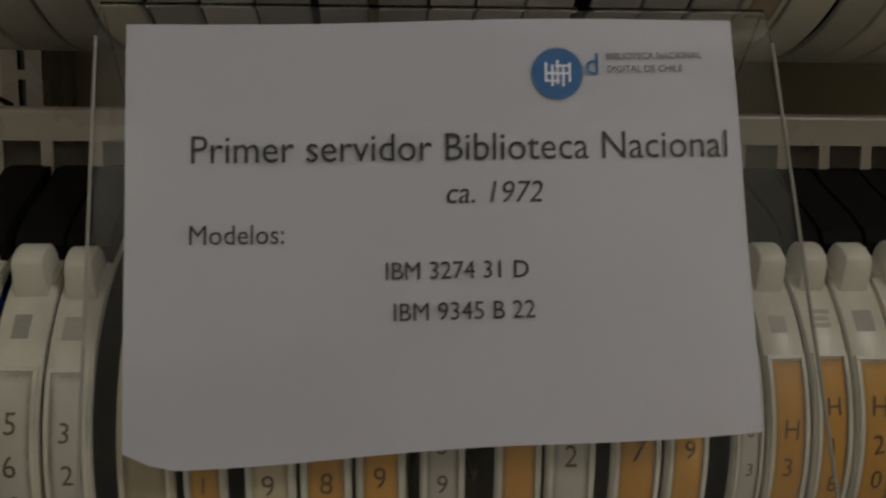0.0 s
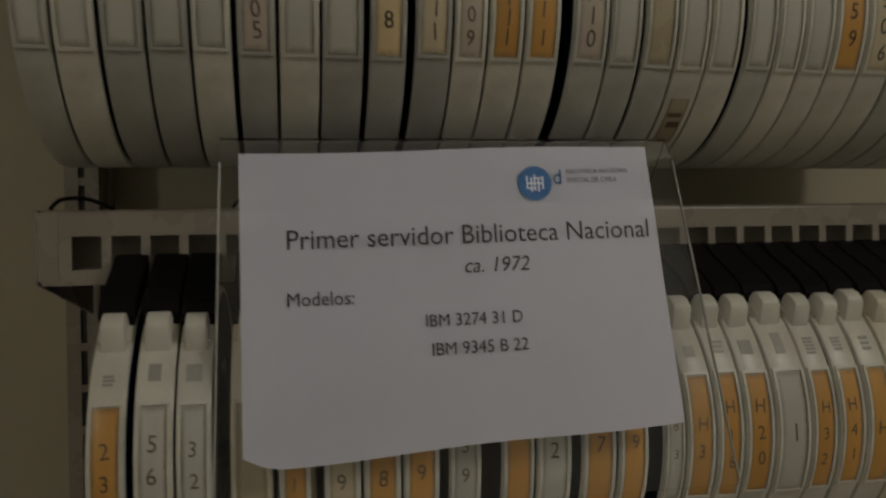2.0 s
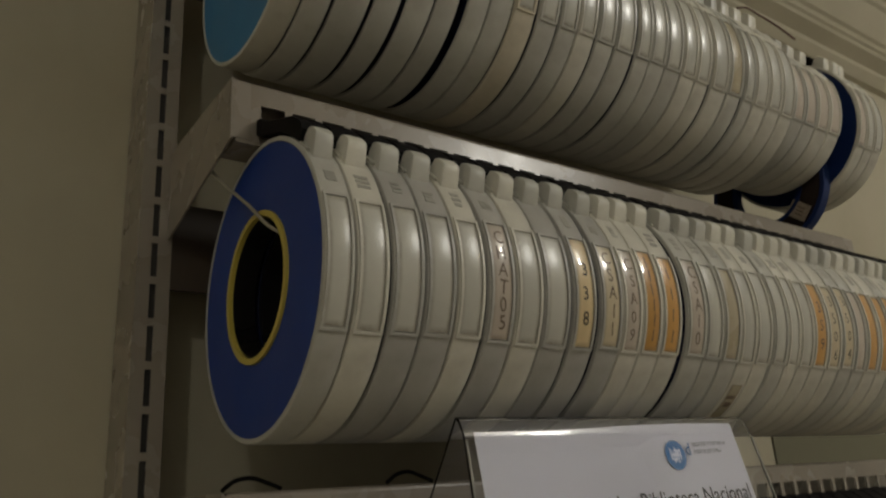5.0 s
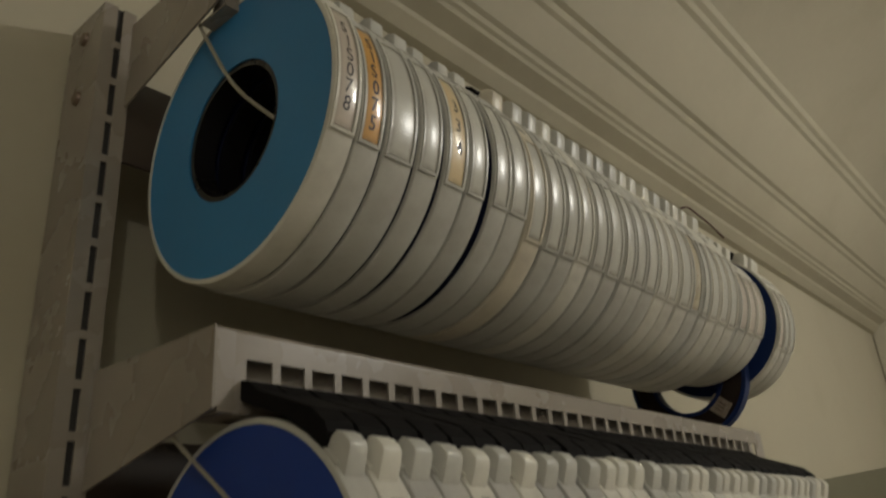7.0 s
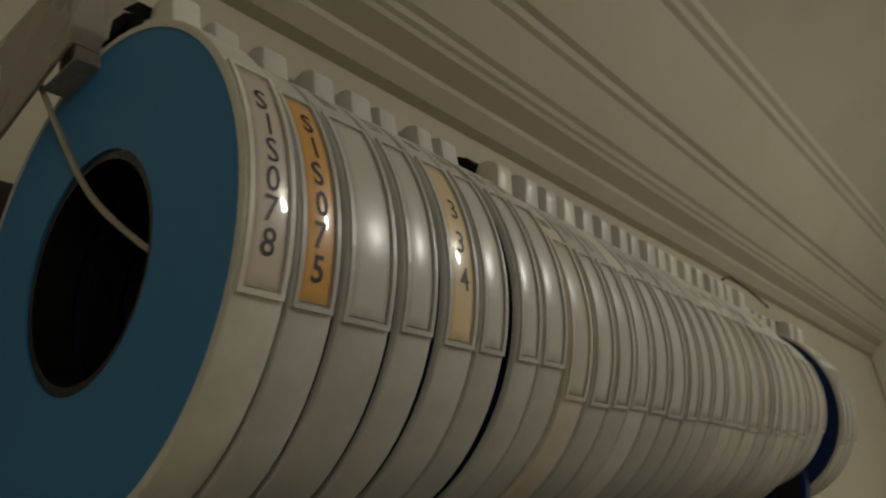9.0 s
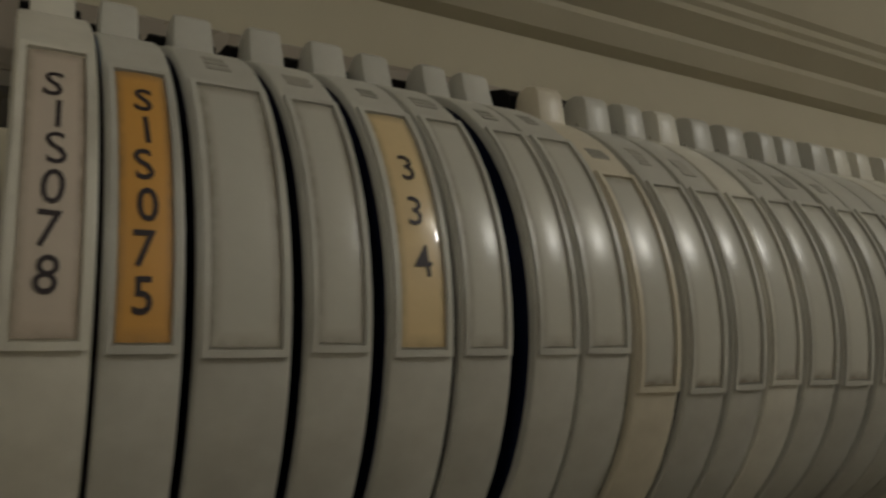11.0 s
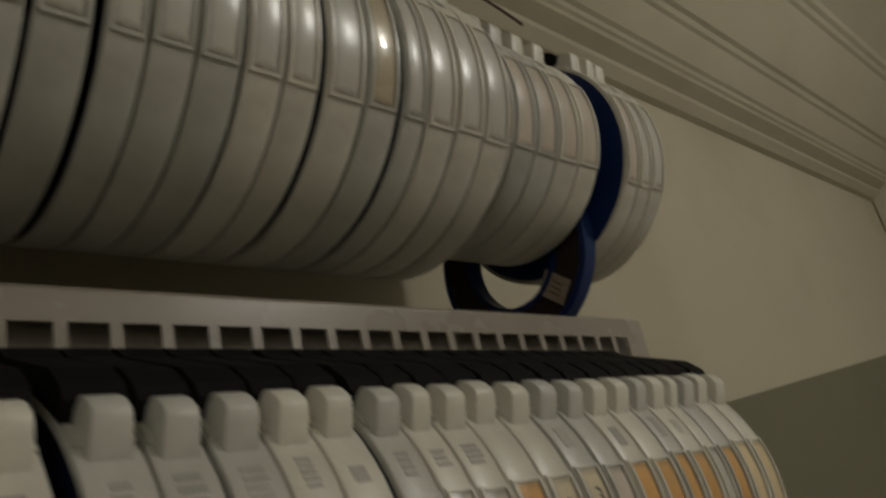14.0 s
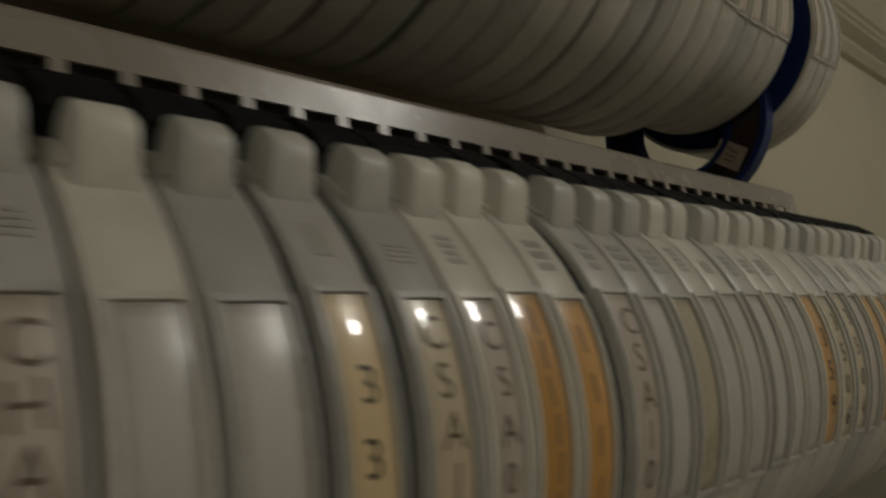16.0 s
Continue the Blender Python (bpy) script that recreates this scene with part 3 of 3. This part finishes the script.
bm = bmesh.new()
nx, ny = 24, 18
grid = []
for j in range(ny + 1):
    q = j / ny
    rowv = []
    for i in range(nx + 1):
        u = i / nx
        left, right = 0.1280 + 0.001 * q, 0.4070 + 0.0085 * q
        v0 = 0.0018 - 0.0055 * u + 0.0008 * math.sin(7 * u)
        v1 = 0.1995 - 0.0150 * u + (0.0 if u > 0.06 else -0.008 * (1 - u / 0.06)) + 0.001 * math.sin(9 * u)
        wob = 0.0003 * math.sin(5 * u + 11 * q) + 0.00025 * math.sin(11 * u)
        rowv.append(bm.verts.new(on_sign(left + (right - left) * u, v0 + (v1 - v0) * q, 0.0008 + wob)))
    grid.append(rowv)
for j in range(ny):
    for i in range(nx):
        bm.faces.new((grid[j][i], grid[j][i + 1], grid[j + 1][i + 1], grid[j + 1][i]))
bmesh.ops.solidify(bm, geom=bm.faces[:], thickness=0.0003)
paper = sign_part("paper", bm, "sheet", label="white printed sheet with a trimmed lower edge", smooth=True)


def printed(text, x0, x1, v0, v1, mat="toner", slant=0.0, name="lettering"):
    """Text from x0 to x1, with its baseline going from v0 to v1 down the sheet."""
    pts, faces = glyphs(text)
    a, b = min(p[0] for p in pts), max(p[0] for p in pts)
    k = (x1 - x0) / (b - a)
    bm = bmesh.new()
    vs = []
    for px, py, _ in pts:
        q = (px - a) / (b - a)
        vs.append(bm.verts.new(on_sign(x0 + (px - a) * k + slant * py * k, v0 + (v1 - v0) * q - py * k * 1.06, 0.0017)))
    for f in faces:
        bm.faces.new([vs[i] for i in f])
    return sign_part(name, bm, mat, paper)


printed("Primer servidor Biblioteca Nacional", 0.1579, 0.4029, 0.0648, 0.0605)
printed("ca. 1972", 0.2722, 0.3160, 0.0822, 0.0814, slant=0.2)
printed("Modelos:", 0.1575, 0.1995, 0.1010, 0.1004)
printed("IBM 3274 31 D", 0.2450, 0.3095, 0.1165, 0.1153)
printed("IBM 9345 B 22", 0.2484, 0.3122, 0.1348, 0.1333)
printed("BIBLIOTECA NACIONAL", 0.3475, 0.3920, 0.0160, 0.0150, "grey_toner")
printed("DIGITAL DE CHILE", 0.3478, 0.3830, 0.0220, 0.0212, "grey_toner")
printed("d", 0.3378, 0.3434, 0.0230, 0.0230, "blue")
LX, LV = 0.3245, 0.0226
bm = bmesh.new()
bm.faces.new([bm.verts.new(on_sign(LX + 0.0119 * math.cos(2 * math.pi * k / 40), LV - 0.0119 * math.sin(2 * math.pi * k / 40), 0.0017)) for k in range(40)])
sign_part("logo_disc", bm, "blue", paper, "round blue printed emblem")
bm = bmesh.new()
for u0, u1, v0, v1 in ((-0.006, -0.0048, -0.005, 0.004), (-0.003, -0.0018, -0.004, 0.006), (-0.0006, 0.0006, -0.006, 0.005), (0.002, 0.0032, -0.004, 0.006),
                       (0.005, 0.0062, -0.005, 0.004), (-0.006, 0.006, -0.0006, 0.0006), (-0.005, 0.001, 0.003, 0.004), (-0.001, 0.0055, -0.004, -0.003)):
    bm.faces.new([bm.verts.new(on_sign(LX + u, LV + v, 0.0020)) for u, v in ((u0, v0), (u1, v0), (u1, v1), (u0, v1))])
sign_part("logo_mark", bm, "sheet", paper, "white monogram bars")

# tent of bent acrylic: front leaf, fold and back leaf
bm = bmesh.new()
fx0, fx1 = 0.1165, 0.4225
t = 0.0022
section = [(on_sign(0.27, v, 0.0070)[1], TOPZ - v) for v in (0.225, 0.006)]
# the leaf leans back more and more before the fold
y, z = section[-1]
for lean, length in ((13, 0.002), (18, 0.002), (22.5, 0.002), (24, 0.002), (25.5, 0.002), (27, 0.002), (29, 0.002), (36, 0.0015), (55, 0.0015), (80, 0.0015), (110, 0.0015), (140, 0.0015)):
    y, z = y + length * math.sin(radians(lean)), z + length * math.cos(radians(lean))
    section.append((y, z))
section += [(-0.031, Z0 - 0.190)]
inner = []
for i, (y, z) in enumerate(section):
    p, q = section[max(i - 1, 0)], section[min(i + 1, len(section) - 1)]
    dy, dz = q[0] - p[0], q[1] - p[1]
    k = math.hypot(dy, dz)
    inner.append((y + dz / k * t, z - dy / k * t))
prism(bm, section + inner[::-1], fx0, fx1)
for v in bm.verts:
    if v.co.y < -0.07:
        v.co.y -= 0.0441 * (v.co.x - 0.27)
        v.co.x += (0.11 if v.co.x > 0.3 else -0.02) * max(0.0, TOPZ - v.co.z)
# thin pale rods paint the light line that the acrylic's side edges catch
for side, k in ((-1, -0.02), (1, 0.11)):
    eb = bmesh.new()
    ex = fx0 if side < 0 else fx1
    tube(eb, [(ex + k * v - side * 0.0003, on_sign(ex, v, 0.0080)[1], TOPZ - v) for v in (0.222, 0.15, 0.08, 0.008)], 0.0008, 6)
    sign_part("polished_edge", eb, "edge", label="pale rod standing in for the bright edge of the acrylic", smooth=True)
ob = sign_part("acrylic_tent", bm, "acrylic", label="clear bent acrylic sheet", smooth=True)
ob.visible_shadow = False


# ---------------------------------------------------------------- loose things on and round the rack
def empty_reel():
    """A bare reel that stands on the middle rail between two hanging reels."""
    rr = 0.089
    t = empty("empty_reel", (0.8175, 0.039, Z0 + 0.159), "dark empty tape reel with a blue rim standing on the rail", "tape reel")
    m = Matrix.Translation((0, 0, rr))
    for name, prof, mat, lab in (("rim", [(-0.0085, rr - 0.006), (0.0085, rr - 0.006), (0.0085, rr - 0.0008), (0.0077, rr), (-0.0077, rr), (-0.0085, rr - 0.0008)], "ring_blue", "dark blue plastic rim"),
                                 ("winding", [(-0.0070, 0.056), (0.0070, 0.056), (0.0070, rr - 0.006), (-0.0070, rr - 0.006)], "tape", "dark brown tape winding"),
                                 ("hub", [(-0.0082, 0.0505), (0.0082, 0.0505), (0.0082, 0.056), (-0.0082, 0.056)], "ring_blue", "")):
        bm = bmesh.new()
        lathe(bm, prof, 64)
        bm.transform(m)
        part(name, bm, mat, t, lab, smooth=True)
    place = Matrix.Translation((-0.0074, -0.042, rr - 0.047)) @ Matrix.Rotation(radians(40), 4, "X")
    bm = bmesh.new()
    box(bm, -0.0005, 0.0003, -0.015, 0.015, -0.012, 0.012)
    bm.transform(place)
    st = part("sticker", bm, "pale", t, "tilted grey paper sticker")
    bm = bmesh.new()
    for k in range(3):
        box(bm, -0.0010, -0.0004, -0.008, 0.004, -0.006 + 0.005 * k, -0.0045 + 0.005 * k)
    bm.transform(place)
    part("sticker_marks", bm, "faded_ink", st)
    return t


empty_reel()


def bent_wire(name, pts, r, mat, label, category):
    o = Vector(pts[0])
    q = [Vector(p) - o for p in pts]
    fine = []
    for i in range(len(q) - 1):
        a, b, c, d = q[max(i - 1, 0)], q[i], q[i + 1], q[min(i + 2, len(q) - 1)]
        for k in range(6):
            u = k / 6
            fine.append(0.5 * (2 * b + (c - a) * u + (2 * a - 5 * b + 4 * c - d) * u * u + (3 * b - a - 3 * c + d) * u ** 3))
    fine.append(q[-1])
    bm = bmesh.new()
    tube(bm, fine, r)
    ob = part(name, bm, mat, smooth=True)
    ob.location = o
    return tagged(ob, label, category)


ZA, ZB, ZC = (SPEC[k][1] for k in "abc")
bent_wire("retaining_wire", [(-0.017, 0.044, ZA + 0.131), (-0.012, 0.030, ZA + 0.098), (-0.006, 0.000, ZA + 0.045), (0.004, -0.028, ZA + 0.012), (0.012, -0.036, ZA + 0.004)],
          0.0016, "wire", "thin grey wire from the bracket into the reel hub", "wire")
bent_wire("retaining_wire", [(-0.017, 0.044, ZB + 0.116), (-0.010, 0.030, ZB + 0.098), (-0.004, -0.010, ZB + 0.066), (-0.002, -0.045, ZB + 0.038), (0.008, -0.060, ZB + 0.026)],
          0.0014, "wire", "thin grey wire from the bracket into the reel hub", "wire")
bent_wire("red_cord", [(0.640, -0.070, ZA + 0.118), (0.665, -0.070, ZA + 0.127), (0.700, -0.068, ZA + 0.128), (0.735, -0.070, ZA + 0.122), (0.765, -0.075, ZA + 0.108)],
          0.0014, "rust", "dark red cord looped over the reel hooks", "cord")
for x in (0.004, 0.135):
    bent_wire("cable_loop", [(x - 0.018, 0.004, ZC + 0.1725), (x - 0.010, 0.0, ZC + 0.179), (x + 0.004, 0.004, ZC + 0.1805), (x + 0.016, 0.006, ZC + 0.177), (x + 0.026, 0.004, ZC + 0.1725)],
              0.0016, "black", "dark cable loop lying on the lower rail", "cable")


def carton(x0, x1, y0, y1, z0, z1, label):
    c = empty("column_box", ((x0 + x1) / 2, (y0 + y1) / 2, z0), label, "box", "boxes in the corner")
    bm = bmesh.new()
    hx, hy = (x1 - x0) / 2, (y1 - y0) / 2
    box(bm, -hx, hx, -hy, hy, 0, z1 - z0, 0.004)
    part("carton", bm, "pale_column_tone", c)
    bm = bmesh.new()
    box(bm, -hx - 0.001, -hx + 0.001, -0.025, 0.025, 0.01, z1 - z0 - 0.01)
    part("packing_tape", bm, "tan", c, "tan strip on the box face")
    return c


# pale boxes stand in for a column in the corner; their support is added
cab = empty("corner_support", (3.34, -0.05, 0.0), "plain grey-green block added under the corner boxes", "cabinet")
bm = bmesh.new()
box(bm, -0.18, 0.18, -0.30, 0.26, 0.0, Z0 + 0.02, 0.004)
part("body", bm, "dado", cab)
carton(3.165, 3.52, -0.30, 0.2165, Z0 + 0.02, Z0 + 0.52, "pale box standing in for the corner column, lower part")
carton(3.150, 3.51, -0.31, 0.2165, Z0 + 0.52, Z0 + 0.81, "pale box standing in for the corner column, upper part")
bm = bmesh.new()
bmesh.ops.create_icosphere(bm, subdivisions=4, radius=0.14)
for v in bm.verts:
    k = 1 + 0.35 * noise.noise(v.co * 14) + 0.2 * noise.noise(v.co * 31)
    v.co = Vector((v.co.x * 0.6, v.co.y, v.co.z)) * k
ob = part("plastic_bag", bm, "bag")
ob.location = (3.22, -0.42, Z0 + 0.72)
tagged(ob, "crumpled white plastic bag beside the boxes", "bag")
